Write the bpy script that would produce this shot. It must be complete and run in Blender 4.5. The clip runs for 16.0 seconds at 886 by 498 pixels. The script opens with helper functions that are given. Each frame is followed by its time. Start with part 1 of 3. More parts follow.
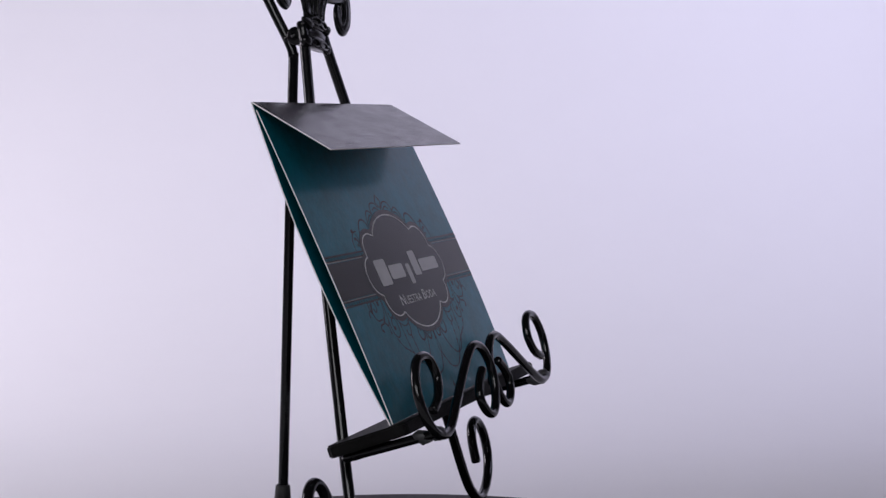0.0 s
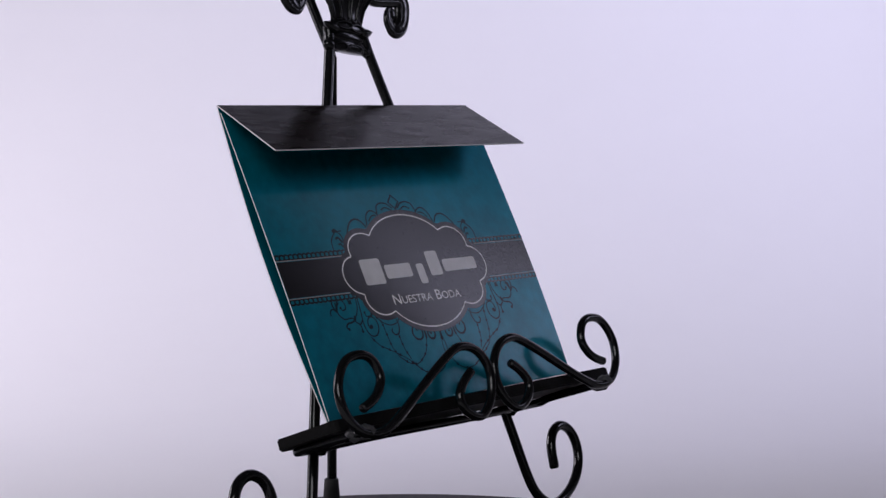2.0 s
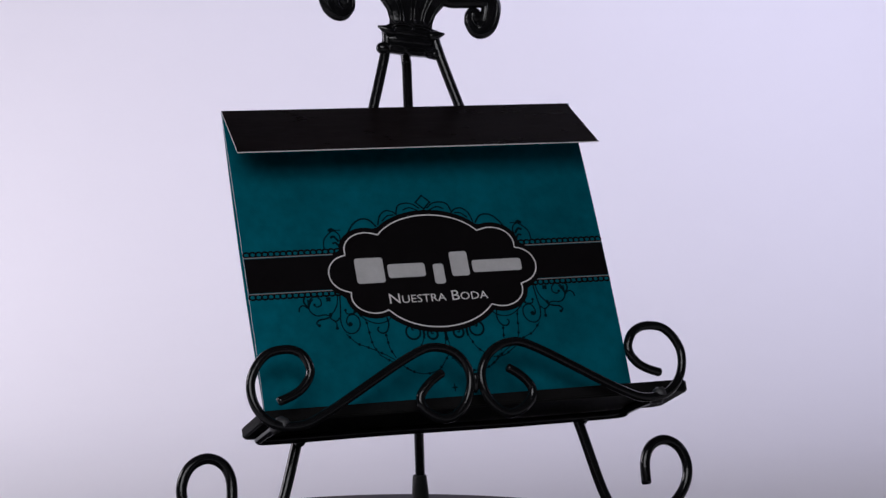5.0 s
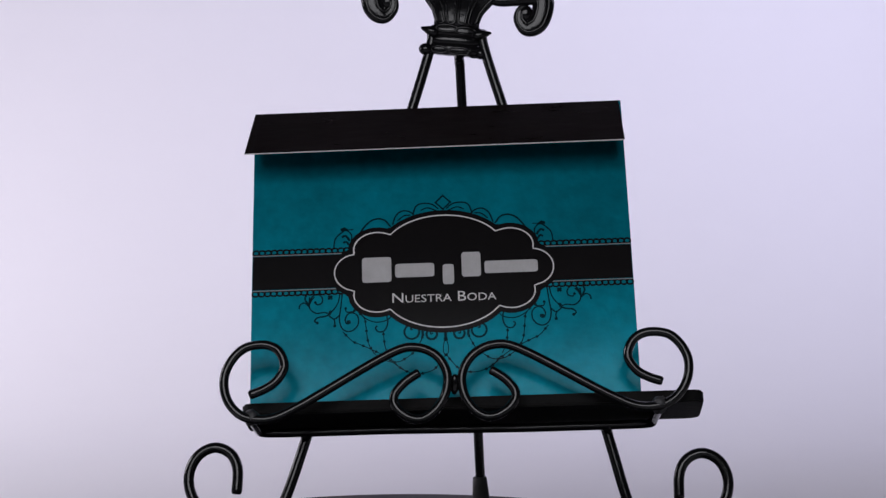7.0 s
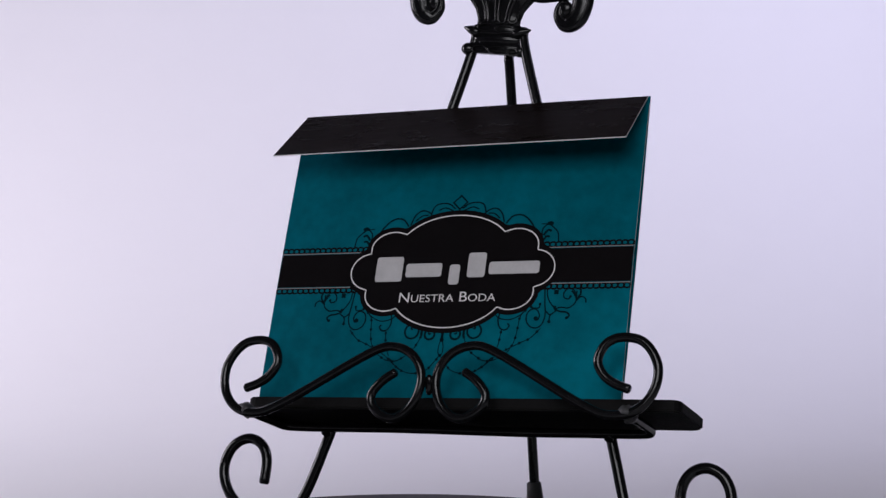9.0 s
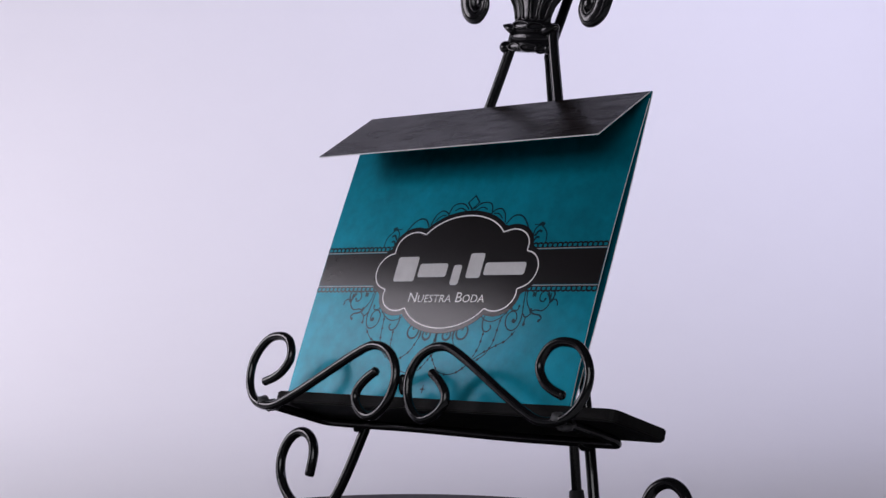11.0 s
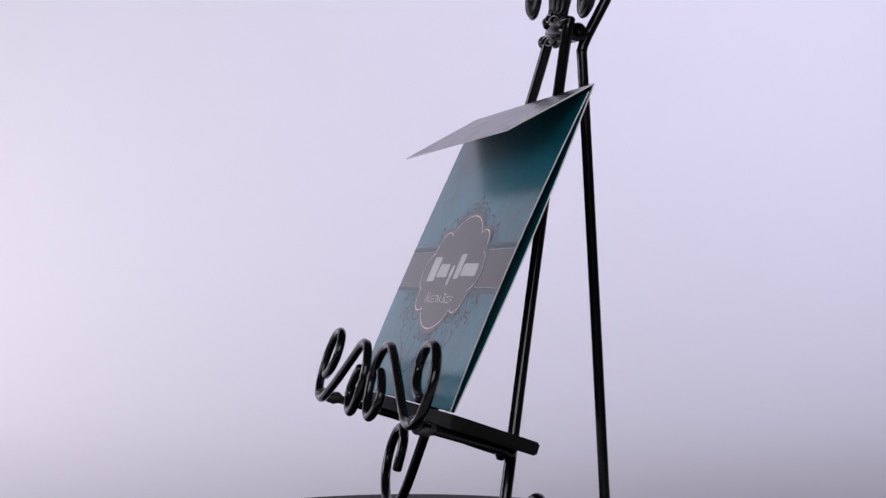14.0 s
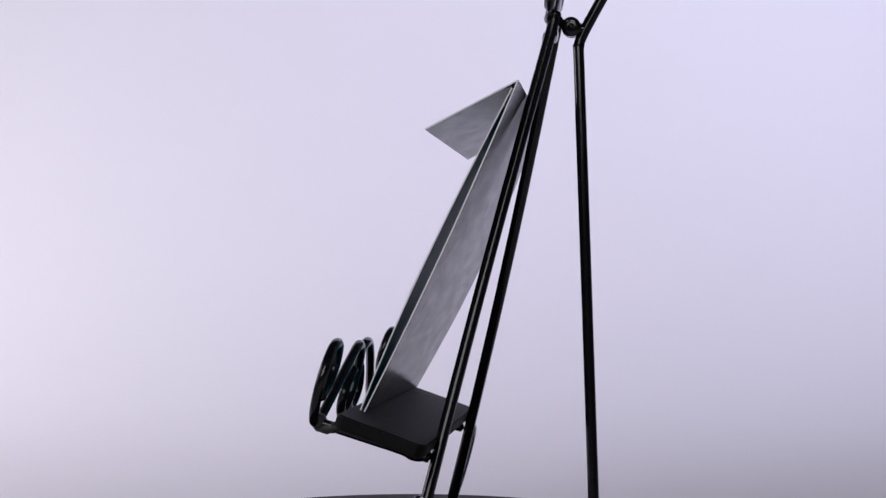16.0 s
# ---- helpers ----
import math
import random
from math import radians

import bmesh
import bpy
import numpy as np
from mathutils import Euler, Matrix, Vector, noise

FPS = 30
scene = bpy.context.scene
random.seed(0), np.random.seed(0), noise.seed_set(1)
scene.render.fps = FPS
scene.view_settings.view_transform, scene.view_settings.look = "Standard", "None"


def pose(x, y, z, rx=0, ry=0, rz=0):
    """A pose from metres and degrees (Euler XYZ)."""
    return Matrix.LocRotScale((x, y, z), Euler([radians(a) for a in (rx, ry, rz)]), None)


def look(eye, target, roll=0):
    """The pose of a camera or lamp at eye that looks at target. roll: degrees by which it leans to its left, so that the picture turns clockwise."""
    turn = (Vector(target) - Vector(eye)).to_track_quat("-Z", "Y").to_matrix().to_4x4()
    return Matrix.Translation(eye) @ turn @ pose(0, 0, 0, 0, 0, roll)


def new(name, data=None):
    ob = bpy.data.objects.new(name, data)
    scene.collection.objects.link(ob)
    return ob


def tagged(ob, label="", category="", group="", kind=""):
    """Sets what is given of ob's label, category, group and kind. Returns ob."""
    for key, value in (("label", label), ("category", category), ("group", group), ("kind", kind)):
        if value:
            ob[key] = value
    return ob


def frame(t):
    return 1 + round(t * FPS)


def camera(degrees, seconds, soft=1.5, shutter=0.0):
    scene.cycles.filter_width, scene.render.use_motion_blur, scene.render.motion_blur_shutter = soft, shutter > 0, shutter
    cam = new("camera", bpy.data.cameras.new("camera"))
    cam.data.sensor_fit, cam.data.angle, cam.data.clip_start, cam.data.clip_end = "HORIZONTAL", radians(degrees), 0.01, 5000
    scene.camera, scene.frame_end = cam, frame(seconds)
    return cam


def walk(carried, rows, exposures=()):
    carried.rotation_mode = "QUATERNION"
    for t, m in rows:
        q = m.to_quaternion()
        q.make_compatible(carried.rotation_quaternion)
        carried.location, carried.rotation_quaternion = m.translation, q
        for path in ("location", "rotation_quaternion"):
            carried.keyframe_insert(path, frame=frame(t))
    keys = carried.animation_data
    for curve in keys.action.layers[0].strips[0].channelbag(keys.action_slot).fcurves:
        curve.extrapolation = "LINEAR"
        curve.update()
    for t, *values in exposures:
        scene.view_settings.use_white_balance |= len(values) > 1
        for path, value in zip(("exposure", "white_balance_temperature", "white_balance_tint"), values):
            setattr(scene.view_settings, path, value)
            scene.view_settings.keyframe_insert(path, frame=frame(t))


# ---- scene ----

# Turntable shot: the camera stands still, the turntable carries the easel and the card round.
TOP = 0.80                       # height of the turntable's top
EYE = (0.0, -0.7248, TOP + 0.1389)
cam = camera(27.63, 16.0, soft=1.4)
AIM = look(EYE, (EYE[0] + 0.01114, EYE[1] + 0.99956, EYE[2] - 0.02750), 0.42)
walk(cam, [(0.0, AIM), (16.0, AIM)], exposures=[(0.0, 0.0), (16.0, 0.0)])

START_ANGLE, SPEED = 71.594, -10.5156     # degrees, degrees a second


def turn(t):
    return START_ANGLE + SPEED * t


# ---- world and lights ----
world = bpy.data.worlds.new("studio_world")
scene.world = world
world.use_nodes = True
world.node_tree.nodes["Background"].inputs[0].default_value = (0.80, 0.78, 0.95, 1)
world.node_tree.nodes["Background"].inputs[1].default_value = 0.02


def softbox(name, eye, target, sx, sy, watts, colour, spread):
    data = bpy.data.lights.new(name, "AREA")
    data.shape, data.size, data.size_y = "RECTANGLE", sx, sy
    data.energy, data.color, data.spread = watts, colour, radians(spread)
    ob = new(name, data)
    ob.matrix_world = look(eye, target)
    return ob


softbox("backdrop_softbox_warm", (-1.16, 0.40, 1.22), (0.37, 1.344, 0.71), 0.85, 0.44, 7.1, (0.945, 0.88, 0.985), 120)
softbox("backdrop_softbox_cool", (1.12, 0.49, 1.605), (-0.41, 1.45, 1.606), 0.5, 0.8, 10.1, (0.75, 0.735, 1.0), 120)
softbox("key_softbox", (-0.18, -1.20, 1.50), (0.0, 0.0, 0.92), 0.92, 0.62, 4.0, (0.95, 0.95, 1.0), 140)


# ---- materials ----
def material(name, base, rough=0.5, metal=0.0, coat=0.0, spec=0.5, vary=0.15, scale=40.0, bump=0.0, bump_scale=300.0, gloss=0.08, grain=0.0, ior=1.28, stretch=1.0, blotch=0.0):
    m = bpy.data.materials.new(name)
    m.use_nodes = True
    nt = m.node_tree
    b = nt.nodes["Principled BSDF"]
    b.inputs["Metallic"].default_value = metal
    b.inputs["Coat Weight"].default_value = coat
    b.inputs["Coat Roughness"].default_value, b.inputs["Coat IOR"].default_value = gloss, ior
    b.inputs["Specular IOR Level"].default_value = spec
    tc = nt.nodes.new("ShaderNodeTexCoord")
    n1 = nt.nodes.new("ShaderNodeTexNoise")
    n1.inputs["Scale"].default_value, n1.inputs["Detail"].default_value = scale, 6.0
    nt.links.new(tc.outputs["Object"], n1.inputs["Vector"])
    ramp = nt.nodes.new("ShaderNodeValToRGB")
    lo, hi = 1.0 - vary, 1.0 + vary
    ramp.color_ramp.elements[0].position, ramp.color_ramp.elements[1].position = 0.3, 0.7
    ramp.color_ramp.elements[0].color = (*[c * lo for c in base], 1)
    ramp.color_ramp.elements[1].color = (*[min(1, c * hi) for c in base], 1)
    n3 = nt.nodes.new("ShaderNodeTexNoise")
    n3.inputs["Scale"].default_value, n3.inputs["Detail"].default_value = scale * 9.0, 5.0
    nt.links.new(tc.outputs["Object"], n3.inputs["Vector"])
    mix = nt.nodes.new("ShaderNodeMath")
    mix.operation = "MULTIPLY_ADD"
    mix.inputs[1].default_value = 0.35
    nt.links.new(n3.outputs["Fac"], mix.inputs[0])
    soft = nt.nodes.new("ShaderNodeMath")
    soft.operation = "MULTIPLY"
    soft.inputs[1].default_value = 0.65
    nt.links.new(n1.outputs["Fac"], soft.inputs[0])
    nt.links.new(soft.outputs["Value"], mix.inputs[2])
    nt.links.new(mix.outputs["Value"], ramp.inputs["Fac"])
    nt.links.new(ramp.outputs["Color"], b.inputs["Base Color"])
    n2 = nt.nodes.new("ShaderNodeTexNoise")
    n2.inputs["Scale"].default_value, n2.inputs["Detail"].default_value = bump_scale, 4.0
    along = nt.nodes.new("ShaderNodeMapping")
    along.inputs["Scale"].default_value = (stretch, 1.0, 1.0)
    nt.links.new(tc.outputs["Object"], along.inputs["Vector"])
    nt.links.new(along.outputs["Vector"], n2.inputs["Vector"])
    mr = nt.nodes.new("ShaderNodeMapRange")
    mr.inputs["To Min"].default_value, mr.inputs["To Max"].default_value = rough * 0.8, min(1.0, rough * 1.25)
    nt.links.new(n2.outputs["Fac"], mr.inputs["Value"])
    nt.links.new(mr.outputs["Result"], b.inputs["Roughness"])
    if blotch:
        # varnish laid on unevenly
        cw = nt.nodes.new("ShaderNodeMapRange")
        cw.inputs["From Min"].default_value, cw.inputs["From Max"].default_value = 0.3, 0.7
        cw.inputs["To Min"].default_value, cw.inputs["To Max"].default_value = coat * (1 - blotch), min(1.0, coat * (1 + blotch))
        nt.links.new(n2.outputs["Fac"], cw.inputs["Value"])
        nt.links.new(cw.outputs["Result"], b.inputs["Coat Weight"])
    if bump:
        bp = nt.nodes.new("ShaderNodeBump")
        bp.inputs["Strength"].default_value, bp.inputs["Distance"].default_value = bump, 0.0006
        nt.links.new(n2.outputs["Fac"], bp.inputs["Height"])
        nt.links.new(bp.outputs["Normal"], b.inputs["Normal"])
        nt.links.new(bp.outputs["Normal"], b.inputs["Coat Normal"])
    if grain:
        # coarse paper tooth under the smooth varnish
        n4 = nt.nodes.new("ShaderNodeTexNoise")
        n4.inputs["Scale"].default_value, n4.inputs["Detail"].default_value = bump_scale * 0.55, 3.0
        nt.links.new(tc.outputs["Object"], n4.inputs["Vector"])
        bg = nt.nodes.new("ShaderNodeBump")
        bg.inputs["Strength"].default_value, bg.inputs["Distance"].default_value = grain, 0.0006
        nt.links.new(n4.outputs["Fac"], bg.inputs["Height"])
        nt.links.new(bg.outputs["Normal"], b.inputs["Normal"])
    return m


IRON = material("black_enamel", (0.006, 0.006, 0.007), 0.14, 0.0, 0.0, 0.4, 0.3, 90.0, 0.10, 420.0)
CAST = material("cast_black_enamel", (0.006, 0.006, 0.007), 0.15, 0.0, 0.0, 0.36, 0.3, 90.0, 0.2, 500.0)
PLATE = material("satin_black_plate", (0.0065, 0.0062, 0.0065), 0.60, 0.0, 0.0, 0.10, 0.3, 60.0, 0.25, 900.0)
WELD = material("grey_weld", (0.060, 0.060, 0.064), 0.42, 0.3, 0.0, 0.5, 0.5, 400.0, 0.5, 700.0)
RUBBER = material("black_rubber", (0.014, 0.014, 0.015), 0.6, 0.0, 0.0, 0.4, 0.3, 200.0, 0.2, 800.0)
TURN = material("turntable_plastic", (0.008, 0.008, 0.010), 0.55, 0.0, 0.0, 0.05, 0.3, 30.0, 0.05, 600.0)
TEAL = material("teal_print", (0.0, 0.162, 0.222), 0.40, 0.50, 1.00, 0.03, 0.30, 24.0, 0.03, 900.0, gloss=0.15, grain=0.12, ior=1.17)
INK = material("black_print", (0.0058, 0.0048, 0.0056), 0.45, 0.0, 1.00, 0.03, 0.2, 80.0, 0.03, 900.0, gloss=0.15, ior=1.31)
INK_SOFT = material("filigree_print", (0.001, 0.020, 0.027), 0.40, 0.50, 1.00, 0.03, 0.2, 80.0, 0.03, 900.0, gloss=0.15, ior=1.17)
SILVER = material("silver_print", (0.80, 0.78, 0.79), 0.45, 0.0, 0.7, 0.1, 0.08, 120.0, gloss=0.13)
# greyer than SILVER: solid bars stand in for thin script strokes
BAR = material("greyed_silver_print", (0.56, 0.55, 0.56), 0.45, 0.0, 0.9, 0.1, 0.10, 160.0, gloss=0.15)
SILVER_SOFT = material("grey_print", (0.27, 0.265, 0.27), 0.45, 0.0, 0.7, 0.1, 0.08, 120.0, gloss=0.13)
PAPER = material("white_card_stock", (0.86, 0.85, 0.87), 0.6, 0.0, 0.0, 0.4, 0.04, 300.0)
BACKSIDE = material("black_card_print", (0.0076, 0.0050, 0.0048), 0.45, 0.0, 0.88, 0.03, 0.35, 35.0, 0.30, 190.0, gloss=0.20, ior=1.25, stretch=0.3, blotch=0.18)
SWEEP = material("white_backdrop_paper", (0.80, 0.79, 0.81), 0.9, 0.0, 0.0, 0.1, 0.01, 3.0)
# room out of view: dark ceiling for the flap's reflections, paler walls for bounce
CEILING = material("dark_ceiling_paint", (0.06, 0.06, 0.062), 0.85, 0.0, 0.0, 0.2, 0.08, 3.0, 0.1, 60.0)
STUDIO = material("studio_wall_paint", (0.46, 0.455, 0.46), 0.8, 0.0, 0.0, 0.3, 0.08, 3.0, 0.1, 60.0)
WOOD = material("table_wood", (0.22, 0.16, 0.11), 0.5, 0.0, 0.0, 0.4, 0.2, 8.0)


# ---- mesh helpers ----
def finish(bm, name, mats, smooth=True):
    me = bpy.data.meshes.new(name)
    bmesh.ops.recalc_face_normals(bm, faces=bm.faces[:])
    bm.to_mesh(me)
    bm.free()
    for m in mats if isinstance(mats, (list, tuple)) else [mats]:
        me.materials.append(m)
    if smooth:
        me.polygons.foreach_set("use_smooth", [True] * len(me.polygons))
    return me


def part(name, bm, mats, parent, label="", smooth=True):
    ob = new(name, finish(bm, name, mats, smooth))
    ob.parent = parent
    return tagged(ob, label=label)


def spline(points, steps=8, closed=False):
    """Catmull-Rom through the control points."""
    p = [Vector(q) for q in points]
    n = len(p)
    out = []
    for i in range(n if closed else n - 1):
        a = p[(i - 1) % n] if closed or i > 0 else p[0] * 2 - p[1]
        b, c = p[i], p[(i + 1) % n]
        d = p[(i + 2) % n] if closed or i + 2 < n else p[-1] * 2 - p[-2]
        for k in range(steps):
            t = k / steps
            out.append(0.5 * (2 * b + (c - a) * t + (2 * a - 5 * b + 4 * c - d) * t * t + (3 * b - a - 3 * c + d) * t ** 3))
    if not closed:
        out.append(p[-1])
    return out


def tube(bm, path, radius, seg=12, flat=(1.0, 1.0), cap=0.35):
    """A rod along path, with slightly rounded ends. radius: one, or one per point."""
    p = [Vector(q) for q in path]
    r = list(radius) if isinstance(radius, (list, tuple)) else [radius] * len(p)
    d0, d1 = (p[0] - p[1]).normalized(), (p[-1] - p[-2]).normalized()
    p = [p[0] + d0 * r[0] * cap] + p + [p[-1] + d1 * r[-1] * cap]
    r = [r[0] * 0.72] + r + [r[-1] * 0.72]
    tangents = []
    for i in range(len(p)):
        tangents.append((p[min(i + 1, len(p) - 1)] - p[max(i - 1, 0)]).normalized())
    side = tangents[0].orthogonal().normalized()
    rings = []
    for q, t, rad in zip(p, tangents, r):
        side = (side - t * side.dot(t)).normalized()
        up = t.cross(side)
        rings.append([bm.verts.new(q + (side * math.cos(a) * flat[0] + up * math.sin(a) * flat[1]) * rad)
                      for a in (2 * math.pi * k / seg for k in range(seg))])
    for a, b in zip(rings, rings[1:]):
        for k in range(seg):
            bm.faces.new((a[k], a[(k + 1) % seg], b[(k + 1) % seg], b[k]))
    bm.faces.new(rings[0][::-1])
    bm.faces.new(rings[-1])
    return bm


def rod(points, radius, steps=8, seg=12, ease=0):
    """A round rod through the points; ease: rounds of smoothing along it."""
    path = spline(points, steps)
    for _ in range(ease):
        path = [path[0]] + [(a + b * 2 + c) * 0.25 for a, b, c in zip(path, path[1:], path[2:])] + [path[-1]]
    return tube(bmesh.new(), path, radius, seg)


def lathe(profile, seg=64, flatten=1.0, matrix=None):
    """Revolve (radius, z) pairs round z; flatten squeezes y."""
    bm = bmesh.new()
    rings = []
    for r, z in profile:
        rings.append([bm.verts.new((r * math.cos(2 * math.pi * k / seg), r * flatten * math.sin(2 * math.pi * k / seg), z)) for k in range(seg)])
    for a, b in zip(rings, rings[1:]):
        for k in range(seg):
            bm.faces.new((a[k], a[(k + 1) % seg], b[(k + 1) % seg], b[k]))
    bm.faces.new(rings[0][::-1])
    bm.faces.new(rings[-1])
    if matrix is not None:
        bm.transform(matrix)
    return bm


def blob(centre, radii, seg=14, lumps=0.0):
    bm = bmesh.new()
    bmesh.ops.create_uvsphere(bm, u_segments=seg, v_segments=seg // 2 + 2, radius=1.0)
    for v in bm.verts:
        k = 1.0 + lumps * noise.noise(v.co * 2.0 + Vector(centre) * 300.0)
        v.co = Vector((v.co.x * radii[0] * k, v.co.y * radii[1] * k, v.co.z * radii[2] * k)) + Vector(centre)
    return bm


def slab(sx, sy, sz, bevel, segments=3, matrix=None):
    bm = bmesh.new()
    bmesh.ops.create_cube(bm, size=1.0, matrix=Matrix.Diagonal((sx, sy, sz, 1)))
    if bevel:
        bmesh.ops.bevel(bm, geom=bm.edges[:], offset=bevel, segments=segments, affect="EDGES", profile=0.5)
    if matrix is not None:
        bm.transform(matrix)
    return bm


# ---- the studio ----
def studio():
    half, high, thick = 3.0, 2.8, 0.12
    floor = new("floor", finish(slab(2 * half, 2 * half, thick, 0, matrix=pose(0, 0, -thick / 2)), "floor", STUDIO, False))
    tagged(floor, "plain grey studio floor", "floor", kind="structure")
    ceiling = new("ceiling", finish(slab(2 * half, 2 * half, thick, 0, matrix=pose(0, 0, high + thick / 2)), "ceiling", CEILING, False))
    tagged(ceiling, "dark grey painted studio ceiling", "ceiling", kind="structure")
    for name, x, y, sx, sy in (("wall_north", 0, half + thick / 2, 2 * half + 2 * thick, thick), ("wall_south", 0, -half - thick / 2, 2 * half + 2 * thick, thick),
                               ("wall_east", half + thick / 2, 0, thick, 2 * half), ("wall_west", -half - thick / 2, 0, thick, 2 * half)):
        w = new(name, finish(slab(sx, sy, high, 0, matrix=pose(x, y, high / 2)), name, STUDIO, False))
        tagged(w, "plain grey painted studio wall", "wall", kind="structure")
    # sweep: from the table, up behind the subject in one curve
    bm = bmesh.new()
    radius, back, level, top = 0.95, 1.55, TOP - 0.046, 2.35
    # front run is added out of view to bounce key light under the flap
    profile = [(-1.45, level), (-0.5, level), (0.2, level), (back - radius, level)]
    profile += [(back - radius + radius * math.sin(a), level + radius - radius * math.cos(a)) for a in (math.pi / 2 * k / 32 for k in range(1, 33))]
    profile += [(back, level + radius + 0.3), (back, top)]
    rows = []
    for k in range(9):
        x = -1.6 + 3.2 * k / 8
        rows.append([bm.verts.new((x, y, z)) for y, z in profile])
    for a, b in zip(rows, rows[1:]):
        for i in range(len(profile) - 1):
            bm.faces.new((a[i], a[i + 1], b[i + 1], b[i]))
    sweep = new("backdrop", finish(bm, "backdrop", SWEEP))
    mod = sweep.modifiers.new("thickness", "SOLIDIFY")
    mod.thickness, mod.offset = 0.002, 0.0
    tagged(sweep, "seamless white paper backdrop curving up behind the turntable", "backdrop", kind="structure")
    # table that carries the sweep and the turntable
    table = new("studio_table")
    table.location = (0, 0.3, 0)
    tagged(table, "plain wooden studio table under the white backdrop paper", "table")
    high_t = level - 0.002
    part("tabletop", slab(3.2, 2.4, 0.03, 0.003, matrix=pose(0, -0.55, high_t - 0.015)), WOOD, table, smooth=False)
    for sx in (-1.5, 1.5):
        for sy in (-1.65, 0.55):
            part("leg", slab(0.06, 0.06, high_t - 0.03, 0.004, matrix=pose(sx, sy, (high_t - 0.03) / 2)), WOOD, table, smooth=False)


# ---- turntable ----
def turntable():
    t = new("turntable")
    t.location = (0, 0, TOP)
    tagged(t, "round glossy black display turntable", "turntable")
    part("plate", lathe([(0.02, -0.020), (0.120, -0.020), (0.1240, -0.0185), (0.1252, -0.016), (0.1254, -0.004), (0.1248, -0.0016), (0.1232, -0.0004), (0.121, 0.0), (0.04, 0.0)], 128), TURN, t, "glossy black rotating plate")
    part("foot_ring", lathe([(0.05, -0.045), (0.098, -0.045), (0.100, -0.043), (0.100, -0.022), (0.098, -0.020), (0.05, -0.020)], 96), RUBBER, t)
    return t


# ---- easel; its space has z up from the turntable's top, y to the back ----
MID = 0.0138


def leg_y(z):
    return 0.0503 - 0.2335 * (0.2013 - z)


def tilt(x):
    return 0.039 * (x - MID)


def leg_point(side, a, z):
    """A point of a front leg, a out from the easel's middle; the two rods are bent a little unlike."""
    s = max(0.0, min(1.0, z / 0.21))
    bow = 4 * s * (1 - s)
    y = leg_y(z) + 0.0011 + (0.0016 if side < 0 else -0.0009) * bow
    if side < 0:
        y -= 0.0010 * min(1.0, max(0.0, a - 0.075) / 0.010)
    return (MID - 0.0016 * max(0.0, z - 0.042) / 0.16 + side * a + (0.0008 if side < 0 else 0.0010) * bow, y, z)


def scroll_point(side, off, z):
    """A point of the tray's front scrollwork, off from its middle; each half lies in a plane of its own."""
    x = MID - 0.0002 + side * off
    if side < 0:
        x, z = x + 0.009 * off, z - 0.008 * off
        y = -0.0213 - 0.028 * (x + 0.034) + (0.25 + 0.06 * min(1.0, max(0.0, off - 0.025) / 0.04)) * (z - 0.0844)
    else:
        y = -0.0200 + 0.006 * (x - 0.060) + 0.27 * (z - 0.0844)
    return (x, y, z + tilt(x))


